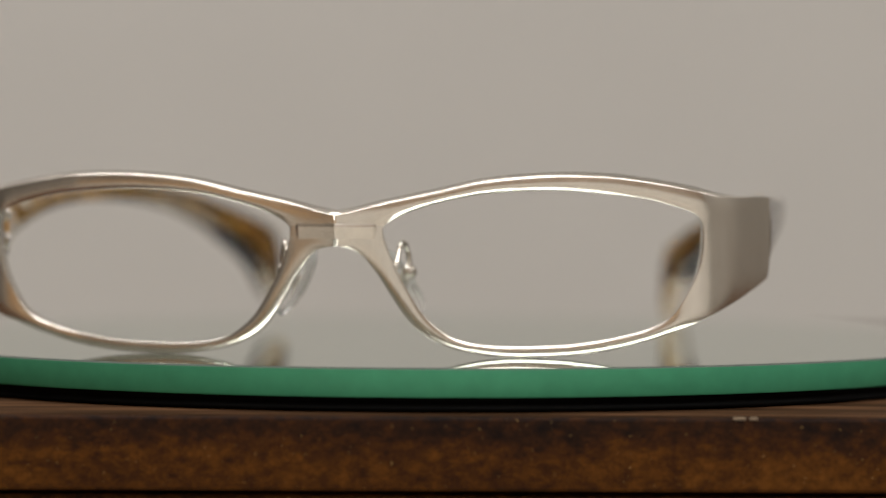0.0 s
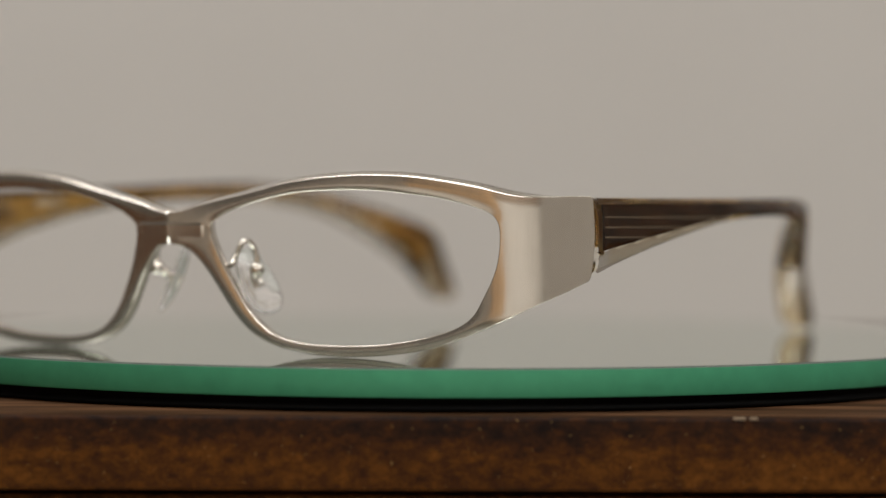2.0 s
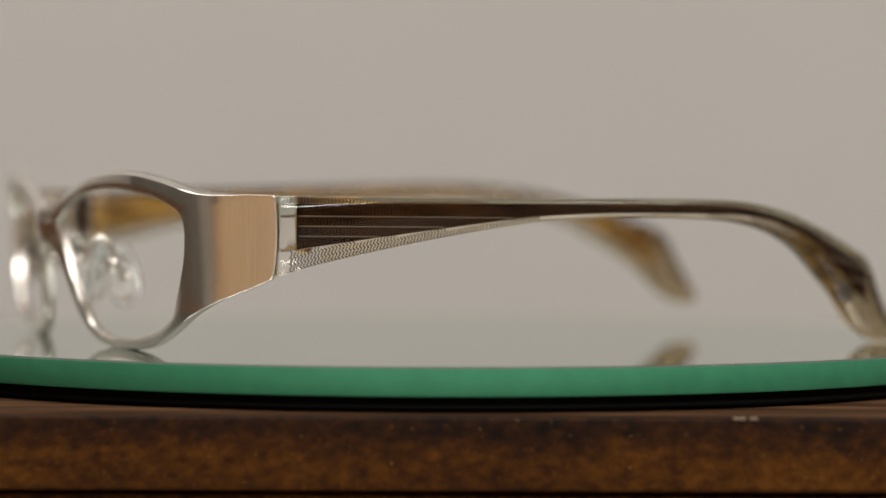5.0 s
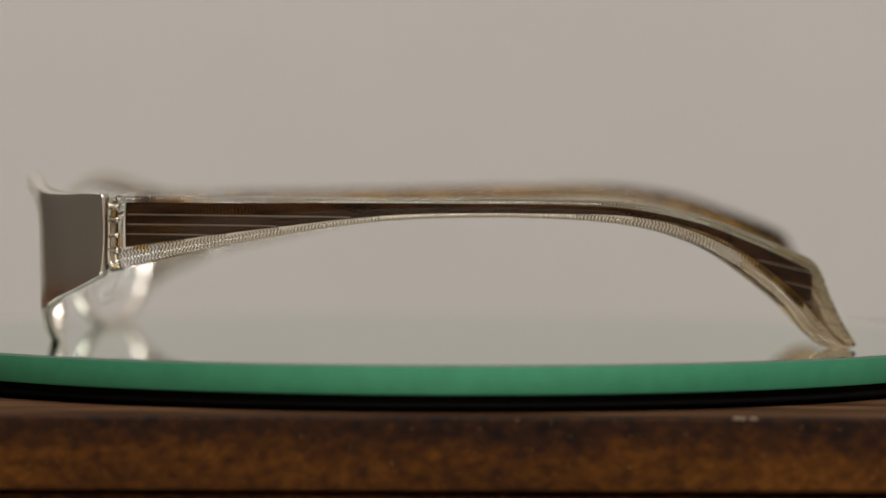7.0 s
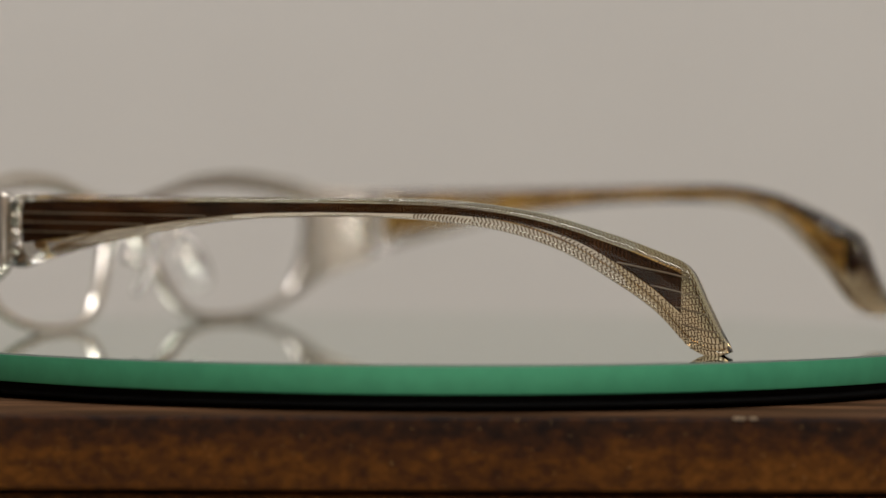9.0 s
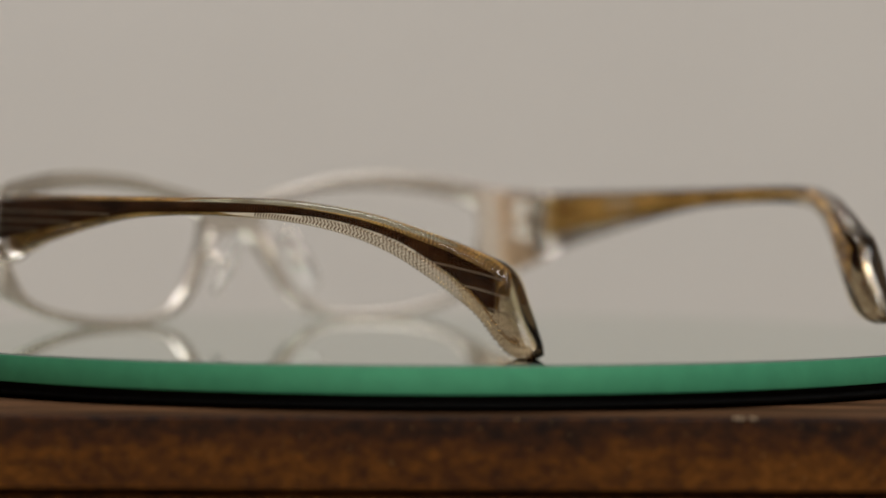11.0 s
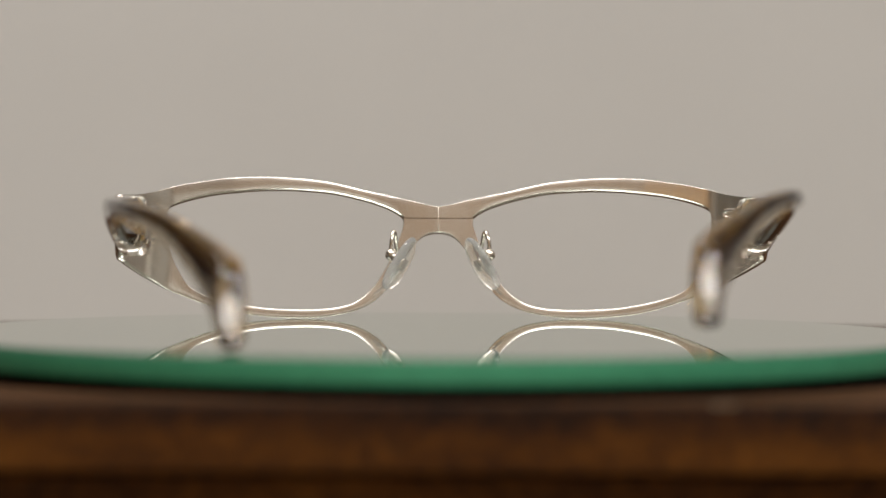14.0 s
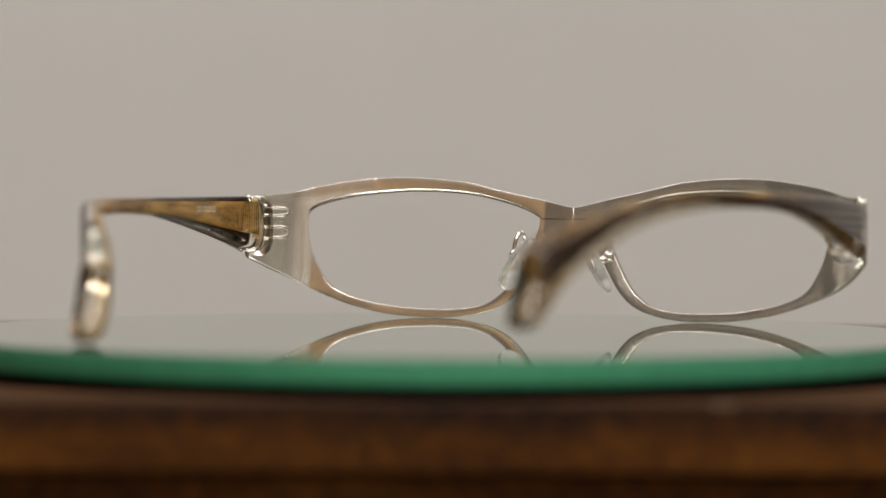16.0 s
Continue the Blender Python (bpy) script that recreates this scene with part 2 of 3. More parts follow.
# ---- turntable ----
def turntable():
    top = tagged(new("turntable"), "round green-edged mirror glass turntable on a black plastic platter", "turntable")
    bm = bmesh.new()
    lathe(bm, [(0.09896, -0.0047), (0.0991, -0.0045), (0.0991, -0.0003)], closed=False)
    part("glass_edge", bm, GLASSEDGE, top, "polished green glass edge")
    bm = bmesh.new()
    lathe(bm, [(0.0991, -0.0003), (0.0989, -0.0001), (0.0988, 0.0)], closed=False)
    part("glass_arris", bm, SEAM, top, "fine grey bevel of the glass")
    bm = bmesh.new()
    lathe(bm, [(0.0988, 0.0), (0.05, 0.0)], closed=False)
    bm.verts.ensure_lookup_table()
    bm.faces.new(bm.verts[-192:])
    part("glass_top", bm, GLASSTOP, top, "silvered mirror glass top", False)
    bm = bmesh.new()
    lathe(bm, [(0.0975, -0.0070), (0.0980, -0.0067), (0.0980, -0.0061), (0.0976, -0.0059), (0.0976, -0.0057), (0.0980, -0.0055), (0.0980, -0.0049), (0.0976, -0.0047)])
    part("platter", bm, BLACK, top, "black grooved plastic platter")
    bm = bmesh.new()
    lathe(bm, [(0.06, -0.00715), (0.06, -0.0070)])
    part("bearing_foot", bm, BLACK, top)
    return top


# ---- eyeglasses ----
X0 = -5.0        # middle of the spectacles, in mm from the turntable's axis
TILT = 0.14      # the front leans back towards its lower edge

OUTER = [(0, 24.4), (3, 25.0), (6.5, 25.9), (11, 26.9), (17, 28.2), (23.5, 29.7), (30, 30.5), (37.5, 30.9), (45, 30.7), (51.5, 29.9), (57.6, 28.8), (62.0, 27.7), (65.5, 27.0),
         (69.0, 26.8), (69.4, 26.3), (69.6, 20.0), (69.3, 14.0), (68.6, 12.7), (66.0, 10.6), (63.0, 8.5), (59.5, 6.4), (55.5, 4.7), (50.5, 2.9), (45.3, 1.5), (40.0, 0.6), (34.0, 0.15),
         (28.0, 0.1), (23.0, 0.6), (18.2, 1.7), (14.2, 3.7), (11.2, 6.7), (8.6, 10.7), (6.4, 14.4), (4.0, 17.5), (2.0, 18.7), (0, 19.0)]
INNER = [(7.6, 21.4), (7.8, 22.4), (9.2, 23.5), (12.0, 24.8), (16.8, 26.3), (23.4, 27.7), (30.4, 28.3), (37.0, 28.4), (43.5, 28.0), (49.5, 27.3), (54.5, 26.2), (58.0, 25.0),
         (59.3, 23.8), (59.7, 22.0), (59.6, 18.7), (59.1, 15.5), (58.1, 12.6), (56.7, 9.9), (55.2, 7.6), (53.2, 6.0), (50.5, 4.8), (47.0, 3.8), (43.2, 3.0), (38.5, 2.3), (34.0, 2.0),
         (28.5, 1.9), (23.4, 2.2), (19.4, 3.1), (16.6, 4.7), (14.1, 7.1), (11.8, 10.7), (9.9, 14.4), (8.5, 18.0), (7.7, 20.6)]


SLOPES = [(0.0, 0.0), (58.0, 0.21), (60.0, 0.45), (64.2, 1.15), (64.8, 1.62), (90.0, 1.62)]


def plan_y(u):
    """How far the front lies from the axis at half-width u: a shallow bow with a ridge in the middle, then the endpiece bent back and creased."""
    if u <= 58.0:
        return -71.9 + u * u / 560.0 + 2.2 * (1 - math.exp(-max(u, 0.0) / 9.0))
    y = -71.9 + 58.0 ** 2 / 560.0 + 2.2
    for (u0, s0), (u1, s1) in zip(SLOPES[1:], SLOPES[2:]):
        d = min(u, u1) - u0
        if d <= 0:
            break
        y += s0 * d + (s1 - s0) * d * d / (2 * (u1 - u0))
    return y


def resample(pts, n, closed):
    path = [p.to_2d() for p in smooth_path([(x, z, 0) for x, z in (pts + [pts[0]] if closed else pts)], 8)]
    run = [0.0]
    for a, b in zip(path, path[1:]):
        run.append(run[-1] + (b - a).length)
    out, j = [], 0
    for i in range(n):
        d = run[-1] * i / (n if closed else n - 1)
        while j < len(path) - 2 and run[j + 1] < d:
            j += 1
        f = (d - run[j]) / max(run[j + 1] - run[j], 1e-9)
        out.append(path[j].lerp(path[j + 1], min(max(f, 0), 1)))
    return out


def front_bm(sides=(1, -1)):
    """Both rims, the bridge and the bent endpieces, one sheet of metal with rounded edges."""
    bm = bmesh.new()
    outer = resample(OUTER, 200, False)
    inner = resample(INNER, 400, True)
    # match every outer point with an inner one, monotonically
    pairs = []
    goal = [min(range(400), key=lambda k: (inner[k] - p).length + (0 if abs((k / 400) - (i / 199) * 0.94 - 0.03) < 0.16 else 50)) for i, p in enumerate(outer)]
    for i in range(200):
        goal[i] = max(goal[i], goal[i - 1] if i else 0)
    soft = [sum(goal[max(0, min(199, i + d))] for d in range(-4, 5)) / 9 for i in range(200)]
    for i, p in enumerate(outer):
        f = soft[i]
        k = int(f)
        pairs.append((p, inner[min(k, 399)].lerp(inner[(k + 1) % 400], f - k)))
    EDGE = (0.0, 0.04, 0.11, 0.22)
    T = 2.0

    def rows(w):
        e = [min(d, w * 0.16 * (q + 0.001) / 1.0) if w < 2.4 else d for q, d in enumerate(EDGE)]
        mid = [e[-1] + (w - 2 * e[-1]) * k / 17 for k in range(1, 17)]
        return e + mid + [w - d for d in reversed(e)]

    def lift(d, w):
        r = min(0.09, 0.3 * w)
        def c(v):
            v = min(max(v / r, 0), 1)
            return 0.085 * (1 - math.sqrt(max(0, 1 - (1 - v) ** 2)))
        return c(d) + c(w - d) + 0.34 * min(1.0, 2.6 / w) * (2 * d / w - 1) ** 2

    for s in sides:
        def place(p, off):
            u, z = p
            du = 0.05
            v = u if off > 0 else max(u, 6.6)        # the back of the bridge is flat
            g = (plan_y(v + du) - plan_y(abs(v - du))) / (2 * du) if v == u else 0.0
            n = Vector((g, -1)).normalized()
            f = (off + T / 2) / T
            x = u + n.x * off
            up = min(max((z - 10.0) / 13.0, 0), 1)
            z -= 0.9 * f * up * up * (3 - 2 * up) * min(max((67.0 - u) / 5.0, 0), 1)
            y = plan_y(v) + n.y * off + TILT * (14 - z) * max(0, 1 - max(0, u - 45) / 22)
            return bm.verts.new(((X0 + s * x) * MM, y * MM, z * MM))
        front, back = [], []
        for o, i in pairs:
            w = (i - o).length
            fr, bk = [], []
            for d in rows(w):
                p = o.lerp(i, d / w)
                fr.append(place(p, T / 2 - lift(d, w)))
                bk.append(place(p, -T / 2 + 0.35 * lift(d, w)))
            front.append(fr)
            back.append(bk)
        for a in (front, back):
            for r1, r2 in zip(a, a[1:]):
                for k in range(len(r1) - 1):
                    bm.faces.new((r1[k], r1[k + 1], r2[k + 1], r2[k]))
        for i in range(199):
            for k in (0, -1):
                bm.faces.new((front[i][k], front[i + 1][k], back[i + 1][k], back[i][k]))
        # close the small gap between the two ends of the ring at the bridge
        for a in (front, back):
            last, first = a[-1], a[0]
            for k in range(len(first) - 1):
                try:
                    bm.faces.new((last[k], last[k + 1], first[k + 1], first[k]))
                except ValueError:
                    pass
        k = -1
        bm.faces.new((front[-1][k], front[0][k], back[0][k], back[-1][k]))
    bmesh.ops.remove_doubles(bm, verts=bm.verts, dist=2e-6)
    return bm


# a temple: stations along its length in mm from the axis
PLAN = [(-51, 66.2), (-46, 66.9), (-38, 68.2), (-28, 68.9), (-15, 69.1), (0, 68.7), (20, 66.8), (35, 63.0), (47, 56.8), (55, 52.1), (62, 47.9), (68, 45.2), (76, 44.4)]
TOP = [(-51, 26.7), (-25, 26.5), (0, 26.4), (25, 26.3), (36, 25.8), (47, 23.9), (56, 20.9), (64, 17.6), (68, 15.6), (69.5, 13.6), (71, 10.0), (73.4, 5.2), (75, 2.6), (75.6, 1.4)]
BOTTOM = [(-51, 13.4), (-44, 15.3), (-32, 18.0), (-18, 20.6), (-5, 22.4), (10, 23.1), (22, 23.0), (33, 22.3), (42, 20.6), (50, 17.4), (57, 12.7), (63, 7.8), (68, 2.2), (71, 0.5), (74, 0.4), (75.6, 1.0)]
THICK = [(-51, 8.4), (-46, 7.4), (-38, 5.2), (-28, 4.2), (0, 3.6), (30, 3.7), (50, 4.7), (62, 6.0), (70, 6.0), (74, 4.6), (75.6, 2.2)]
HINGE = Vector((68.6, -51.0, 20.0))


def temple_loft(y0, y1, margin_top, margin_low, depth, shift, n=90, sec=20, power=0.66):
    """A rounded strip along the temple, inset from its upper and lower edge; depth scales its thickness, shift moves it outwards."""
    bm = bmesh.new()
    rings = []
    for i in range(n + 1):
        y = y0 + (y1 - y0) * (1 - (1 - i / n) ** 1.25)
        zt, zb = smooth_at(TOP, y) - margin_top(y), smooth_at(BOTTOM, y) + margin_low(y)
        if zt - zb < 0.15:
            mid = (zt + zb) / 2
            zt, zb = mid + 0.075, mid - 0.075
        g = (smooth_at(PLAN, y + 0.2) - smooth_at(PLAN, y - 0.2)) / 0.4
        nrm = Vector((1, -g, 0)).normalized()
        if shift:
            c = Vector((smooth_at(PLAN, y), y, (zt + zb) / 2)) + nrm * (shift + (0.5 if shift > 0 else -0.5) * (smooth_at(THICK, y) - 4.0))
        else:
            c = Vector((smooth_at(PLAN, y), y, (zt + zb) / 2))
        a, b = (smooth_at(THICK, y) if not shift else 4.0) * depth / 2, (zt - zb) / 2
        ring = []
        for k in range(sec):
            q = 2 * math.pi * k / sec
            cx, cz = math.cos(q), math.sin(q)
            cx, cz = math.copysign(abs(cx) ** power, cx), math.copysign(abs(cz) ** power, cz)
            v = c + nrm * (a * cx) + Vector((0, 0, b * cz))
            ring.append(bm.verts.new(((v.x - HINGE.x) * MM, (v.y - HINGE.y) * MM, (v.z - HINGE.z) * MM)))
        rings.append(ring)
    for r1, r2 in zip(rings, rings[1:]):
        for k in range(sec):
            bm.faces.new((r1[k], r1[(k + 1) % sec], r2[(k + 1) % sec], r2[k]))
    bm.faces.new(rings[0][::-1])
    bm.faces.new(rings[-1])
    return bm


def flip(bm, s):
    if s < 0:
        bmesh.ops.scale(bm, vec=(-1, 1, 1), verts=bm.verts)
    return bm


def core_top(y):
    return smooth_at([(-51, 1.3), (-20, 1.1), (10, 1.0), (40, 1.3), (55, 1.8), (70, 2.4)], y)


def core_low(y):
    return smooth_at([(-51, 4.0), (-40, 2.8), (-20, 1.5), (0, 1.0), (25, 1.0), (45, 2.2), (55, 3.2), (62, 3.4), (66.5, 4.2), (70, 6)], y)


def temple(parent, s, swing, rise):
    """One acetate temple with its woven laminate inside."""
    arm = part("temple", flip(temple_loft(-50.4, 75.6, lambda y: 0, lambda y: 0, 1.0, 0.0, n=130, sec=32), s), ACETATE, parent, "clear acetate temple with a dark brown striped laminate inside")
    arm.matrix_basis = pose((X0 + s * HINGE.x) * MM, HINGE.y * MM, HINGE.z * MM, rise, 0, swing)
    part("laminate", flip(temple_loft(-47.6, 67.2, core_top, core_low, 0.16, 0.75, n=80, sec=12, power=0.35), s), CORE, arm, "dark brown laminate strip")
    part("inner_laminate", flip(temple_loft(-46.4, 66.8, lambda y: core_top(y) + 0.1, lambda y: core_low(y) + 0.1, 0.16, -0.6, n=80, sec=12, power=0.35), s), AMBER, arm,
         "amber brown inner laminate strip")
    part("honey_layer", flip(temple_loft(-43.0, 74.6, lambda y: 0.35, lambda y: 0.35, 0.22, -1.15, n=80, sec=12, power=0.35), s), HONEY, arm, "translucent honey-coloured inner layer")
    part("tip_layer", flip(temple_loft(54.0, 75.0, lambda y: 0.5 + max(0, 64 - y) * 0.35, lambda y: 0.5 + max(0, 64 - y) * 0.35, 0.5, -0.6, n=30, sec=16, power=0.5), s), TIPFILL, arm, "golden brown translucent tip")
    # pale lines in the laminate: level ones in front, slanting ones in the tip
    def inside(y, z):
        return smooth_at(BOTTOM, y) + core_low(y) + 0.1 < z < smooth_at(TOP, y) - core_top(y) - 0.1
    for k in range(1, 5):
        for y0, y1, level, slope in ((-47.3, 20.0, 25.0 - 1.62 * k, -0.006), (44.0, 73.5, 13.6 - 2.6 * (k - 1), -0.24)):
            run, anchor = [], (y0 if y0 < 0 else 67.0)
            for i in range(61):
                y = y0 + (y1 - y0) * i / 60
                z = level + slope * (y - anchor)
                if inside(y, z) or y > 67.2 and smooth_at(BOTTOM, y) + 0.5 < z < smooth_at(TOP, y) - 0.5:
                    g = (smooth_at(PLAN, y + 0.2) - smooth_at(PLAN, y - 0.2)) / 0.4
                    v = Vector((smooth_at(PLAN, y), y, z)) + Vector((1, -g, 0)).normalized() * (0.75 + 0.32 + 0.5 * (smooth_at(THICK, y) - 4.0)) - HINGE
                    run.append(v * MM)
            if len(run) > 4:
                bm = bmesh.new()
                tube(bm, run, 0.13 * MM, 6)
                part("laminate_line", flip(bm, s), LINE, arm, "pale line in the laminate")
    return arm


def weave(s):
    """Short slanted threads in the clear margins round the laminate and in the tip."""
    verts, faces = [], []
    y = -48.5
    while y < 74.6:
        zt, zb = smooth_at(TOP, y), smooth_at(BOTTOM, y)
        g = (smooth_at(PLAN, y + 0.2) - smooth_at(PLAN, y - 0.2)) / 0.4
        gz = (smooth_at(TOP, y + 0.2) - smooth_at(TOP, y - 0.2)) / 0.4
        gb = (smooth_at(BOTTOM, y + 0.2) - smooth_at(BOTTOM, y - 0.2)) / 0.4
        nrm = Vector((1, -g, 0)).normalized()
        spots = []
        k = 0.40
        while k < (core_top(y) - 0.15 if y < 67.3 else zt - zb - 0.4):
            spots.append((zt - k, max(gz, -0.7)))
            k += 0.52
        if y < 67.3:
            k = 0.40
            while k < core_low(y) - 0.15:
                spots.append((zb + k, max(gb, -0.9)))
                k += 0.52
        for row, (z, slope) in enumerate(spots):
            along = Vector((g, 1, slope)).normalized()
            up = nrm.cross(along).normalized()
            d = (along * 0.19 + up * (0.23 if row % 2 else -0.23))
            w = along * 0.13
            c = Vector((smooth_at(PLAN, y), y, z)) + nrm * (0.8 + 0.5 * (smooth_at(THICK, y) - 4.0))
            base = len(verts)
            for off in (nrm * 0.06, nrm * -0.06):
                for q in (-d - w, d - w, d + w, -d + w):
                    v = c + q + off - HINGE
                    verts.append((s * v.x * MM, v.y * MM, v.z * MM))
            faces += [tuple(base + i for i in f) for f in ((0, 1, 2, 3), (7, 6, 5, 4), (0, 4, 5, 1), (1, 5, 6, 2), (2, 6, 7, 3), (3, 7, 4, 0))]
        y += 0.58
    me = bpy.data.meshes.new("woven_thread")
    me.from_pydata(verts, [], faces)
    me.materials.append(THREAD)
    return me


def print_bars(arm, s):
    """Small white marks on the inner side, too small to read."""
    for i, w in enumerate((0.75, 0.6, 0.75, 0.75, 0.7, 0.3, 0.7, 0.6)):
        y = -29.5 + i * 1.05
        bm = bmesh.new()
        x = smooth_at(PLAN, y) - smooth_at(THICK, y) / 2 - 0.02
        z = smooth_at(TOP, y) - 2.6
        for a, b in ((-0.6, -0.42), (0.42, 0.6)):
            box(bm, (x - 0.03 - HINGE.x) * s * MM, (x + 0.05 - HINGE.x) * s * MM, (y - HINGE.y) * MM, (y + w - HINGE.y) * MM, (z + a - HINGE.z) * MM, (z + b - HINGE.z) * MM)
        box(bm, (x - 0.03 - HINGE.x) * s * MM, (x + 0.05 - HINGE.x) * s * MM, (y - HINGE.y) * MM, (y + 0.2 - HINGE.y) * MM, (z - 0.45 - HINGE.z) * MM, (z + 0.45 - HINGE.z) * MM)
        part("print_mark", bm, PRINT, arm, "white printed mark", False)


def bridge_bar(parent):
    """The faceted bar over the bridge: two planes that meet in an upright ridge, with a sharp lower edge."""
    bm = bmesh.new()
    n = 32
    cols = []
    for i in range(n + 1):
        u = -7.2 + 14.4 * i / n
        a = abs(u)
        low = 21.6
        col = []
        for z, f in ((low - 2.1, 0.5), (low - 2.0, 1.0), (low, 1.22), (low + 0.3, 1.09), (low + 0.6, 0.95), (low + 0.8, 0.5)):
            edge = min(1.0, (7.2 - a) / 0.7)
            off = 0.6 + (f - 0.6) * edge
            y = plan_y(a) - off + TILT * (14 - z)
            col.append(bm.verts.new(((X0 + u) * MM, y * MM, z * MM)))
        cols.append(col)
    for c1, c2 in zip(cols, cols[1:]):
        for k in range(len(c1)):
            j = (k + 1) % len(c1)
            bm.faces.new((c1[k], c1[j], c2[j], c2[k]))
    bm.faces.new(cols[0])
    bm.faces.new(cols[-1][::-1])
    part("bridge_bar", bm, METAL, parent, "faceted brushed metal bridge bar", False)
    bm = bmesh.new()
    for sgn in (-1, 1):
        for i in range(7):
            a, b = 0.15 + i * 1.03, 0.15 + (i + 1) * 1.03
            y = plan_y(max((a + b) / 2, 6.6)) + 1.0 + TILT * (14 - 21.9)
            x0, x1 = sorted((sgn * a, sgn * b))
            box(bm, (X0 + x0) * MM, (X0 + x1) * MM, (y - 0.15) * MM, (y + 0.06) * MM, 21.83 * MM, 21.97 * MM)
    part("bridge_seam", bm, CORE, parent, "thin dark seam across the back of the bridge", False)


def nose_pad(parent, s):
    def at(u, y, z):
        return Vector(((X0 + s * u) * MM, y * MM, z * MM))
    bm = bmesh.new()
    tube(bm, smooth_path([at(9.3, -70.0, 14.6), at(9.3, -68.3, 15.0), at(9.5, -67.2, 16.6), at(9.8, -66.1, 18.5), at(10.1, -64.8, 18.9), at(10.4, -63.6, 17.9), at(10.7, -63.0, 16.2), at(10.7, -63.0, 14.4)], 8), 0.48 * MM)
    arm = part("pad_arm", bm, WIRE, parent, "bent silver wire pad arm")
    bm = bmesh.new()
    bmesh.ops.create_uvsphere(bm, u_segments=20, v_segments=12, radius=1.35 * MM, matrix=Matrix.Translation(at(10.7, -63.0, 14.0)))
    part("pad_screw", bm, WIRE, arm, "silver ball screw")
    bm = bmesh.new()
    tube(bm, [at(10.8, -63.0, 14.0), at(9.9, -62.0, 13.3), at(9.2, -61.1, 12.9)], 0.9 * MM, 14)
    part("pad_box", bm, WIRE, arm)
    bm = bmesh.new()
    c = at(8.6, -60.3, 12.0)
    long = Vector((s * 0.50, 0.05, -0.86)).normalized()
    nrm = Vector((-s * 0.75, 0.55, -0.36))
    nrm = (nrm - long * nrm.dot(long)).normalized()
    wide = long.cross(nrm)
    m = Matrix((wide, nrm, long)).transposed().to_4x4()
    bmesh.ops.create_uvsphere(bm, u_segments=28, v_segments=18, radius=1.0)
    for v in bm.verts:
        x, y, z = v.co
        w = 3.2 + 0.5 * z
        v.co = Vector((math.copysign(abs(x) ** 0.85, x) * w * MM, (y * 1.15 - 0.5 * (z * z + 0.6 * x * x)) * MM, math.copysign(abs(z) ** 0.8, z) * 6.4 * MM))
    bmesh.ops.transform(bm, matrix=Matrix.Translation(c) @ m, verts=bm.verts)
    pad = part("nose_pad", bm, PAD, parent, "clear silicone nose pad")
    bm = bmesh.new()
    box(bm, -1.0 * MM, 1.0 * MM, -0.25 * MM, 0.25 * MM, -1.3 * MM, 1.3 * MM, 0.0002, 2)
    bmesh.ops.transform(bm, matrix=Matrix.Translation(c) @ m, verts=bm.verts)
    part("pad_plate", bm, WIRE, pad, "small metal plate inside the pad")


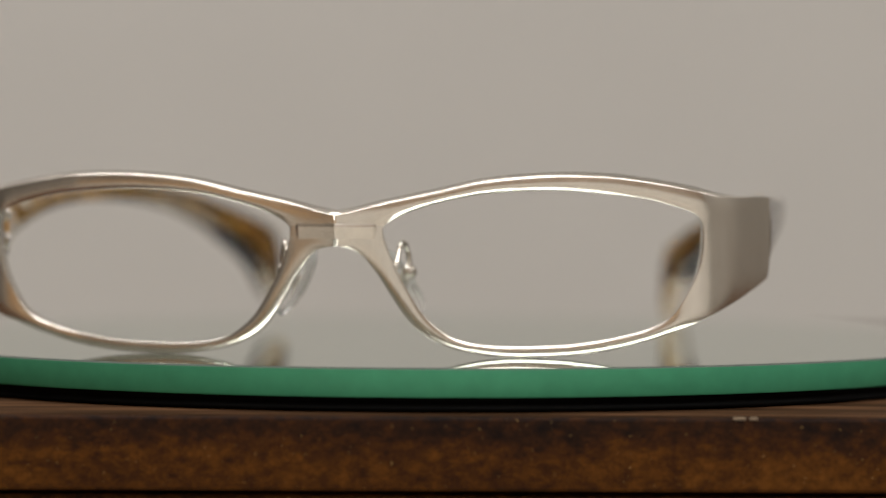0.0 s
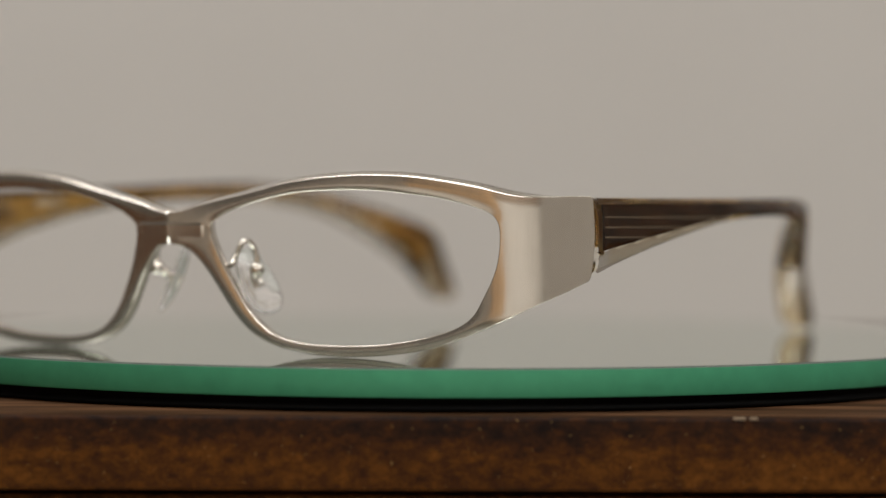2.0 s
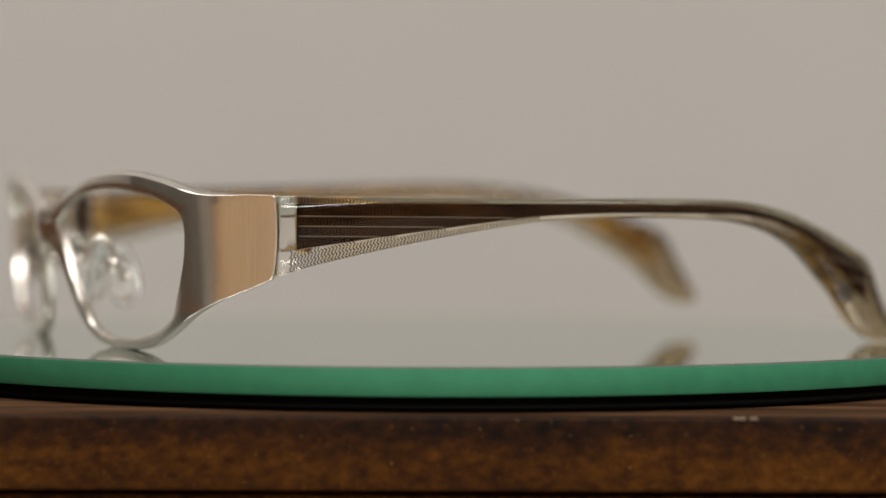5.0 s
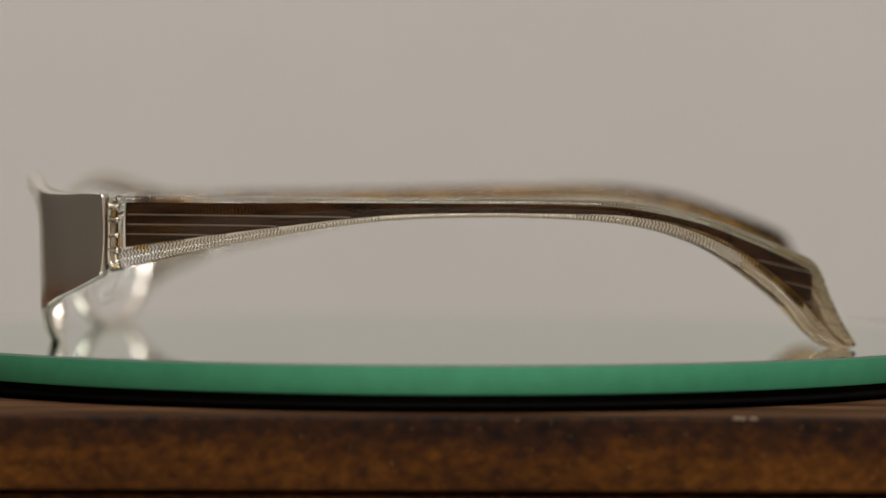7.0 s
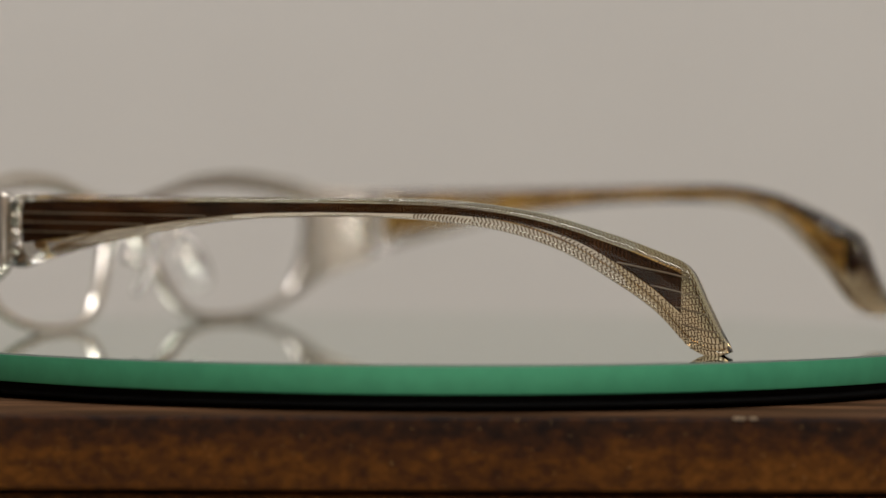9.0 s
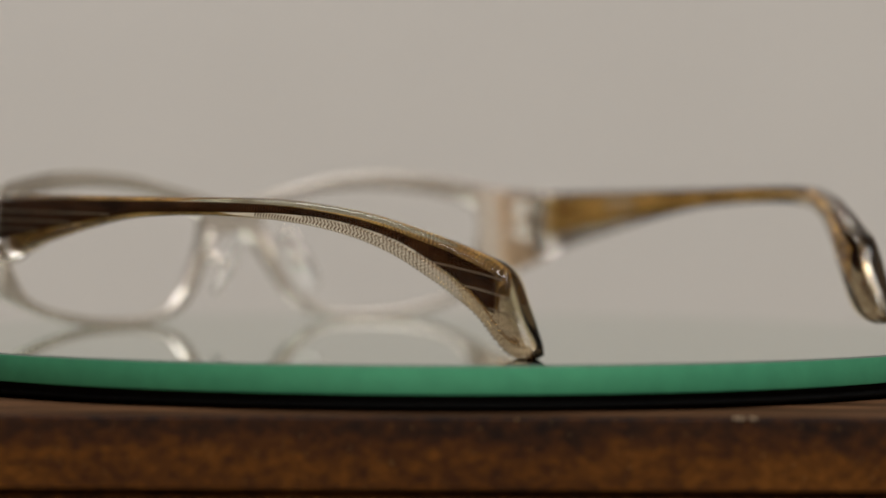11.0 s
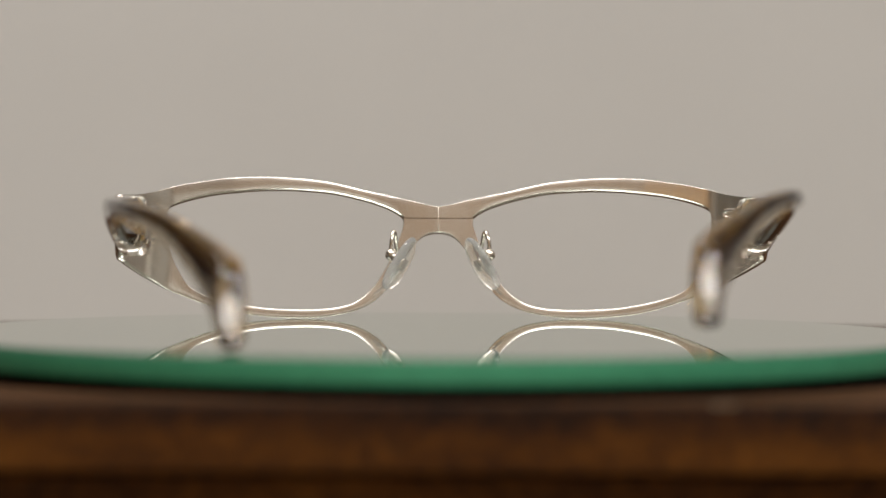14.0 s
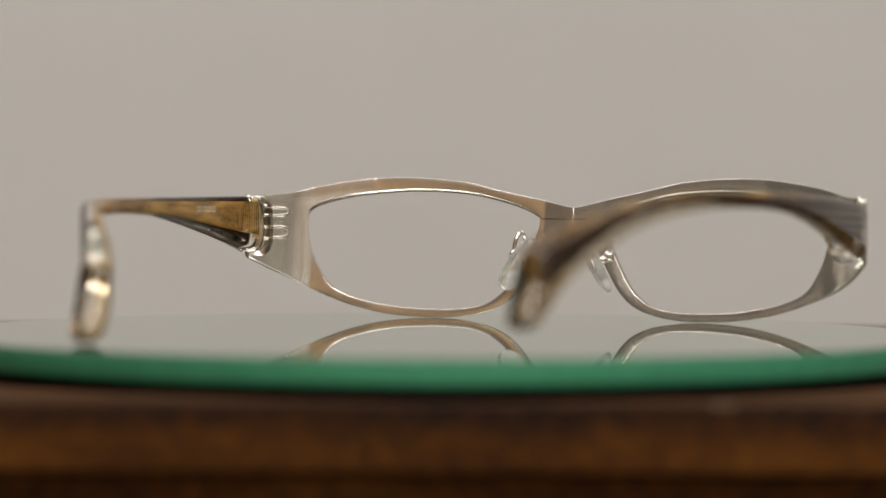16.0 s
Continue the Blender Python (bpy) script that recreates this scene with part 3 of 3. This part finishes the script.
def hinge(parent, s):
    def at(u, y, z):
        return Vector(((X0 + s * u) * MM, y * MM, z * MM))
    for z0, h in ((23.2, 0.85), (18.7, 1.15)):
        bm = bmesh.new()
        tube(bm, smooth_path([at(65.6, -49.6, z0 + h), at(63.8, -51.4, z0 + h), at(62.0, -53.4, z0 + h), at(61.1, -54.5, z0 + h * 0.6), at(60.9, -54.7, z0), at(61.1, -54.5, z0 - h * 0.6),
                              at(62.0, -53.4, z0 - h), at(63.8, -51.4, z0 - h), at(65.6, -49.6, z0 - h)], 6), 0.42 * MM, 10)
        part("hinge_loop", bm, WIRE, parent, "silver wire hinge loop")
    bm = bmesh.new()
    tube(bm, [at(64.9, -51.3, 16.9), at(64.9, -51.3, 25.0)], 0.6 * MM, 14)
    part("hinge_pin", bm, WIRE, parent, "silver hinge pin")
    # gold-coloured knuckles moulded into the clear end of the temple
    for y0, y1, z0, z1 in ((-47.2, -44.6, 17.6, 23.9), (-43.9, -42.6, 19.2, 23.2), (-42.0, -39.6, 19.8, 23.6), (-47.0, -44.2, 24.4, 25.6)):
        bm = bmesh.new()
        box(bm, -0.45 * MM, 0.45 * MM, (y0 - y1) / 2 * MM, (y1 - y0) / 2 * MM, (z0 - z1) / 2 * MM, (z1 - z0) / 2 * MM, 0.0003, 2)
        bmesh.ops.transform(bm, matrix=Matrix.Translation(at(65.2 + 0.2 * (y0 + 47.2), (y0 + y1) / 2, (z0 + z1) / 2)), verts=bm.verts)
        part("hinge_knuckle", bm, GOLD, parent, "gold-coloured hinge knuckle set in the acetate")


def spectacles():
    top = tagged(new("eyeglasses"), "brushed champagne metal eyeglasses with clear brown-striped temples on a glass turntable", "eyeglasses")
    part("front", front_bm(), METAL, top, "brushed champagne metal front with a notched bridge")
    bridge_bar(top)
    for s, swing, rise in ((1, 0.0, 0.0), (-1, -2.2, 1.75)):
        arm = temple(top, s, swing, rise)
        ob = new("woven_thread", weave(s))
        ob.parent = arm
        tagged(ob, "fine brown woven threads", kind="stuff")
        print_bars(arm, s)
        nose_pad(top, s)
        hinge(top, s)
    return top


TABLE = turntable()
GLASSES = spectacles()


def motions():
    turn = [(t * 0.5, pose(0, 0, 0, 0, 0, -10.125 - 11.8666 * t * 0.5 - 1.394 * ((t * 0.5 - 8) / 8) ** 3)) for t in range(33)]
    # the glass runs a little high for half of its round
    lift = [(0, 0.0), (4.2, 0.0), (6.3, 0.0004), (11.5, 0.0004), (13.5, 0.0), (16, 0.0)]
    walk(TABLE, [(t, Matrix.Translation((0, 0, smooth_at(lift, t))) @ m) for t, m in turn])
    walk(GLASSES, turn)
    # the plane that the lens is focused on, by its distance from the turntable's axis
    walk(FOCUS, [(t, pose(0, y, 0.02)) for t, y in ((0.0, -0.084), (2.3, -0.080), (2.65, -0.020), (3.1, -0.020), (3.4, -0.072), (4.2, -0.080), (6.4, -0.069), (9.0, -0.070),
                                                    (11.2, -0.060), (12.25, -0.050), (12.55, 0.050), (12.8, 0.062), (16.0, 0.062))])


motions()
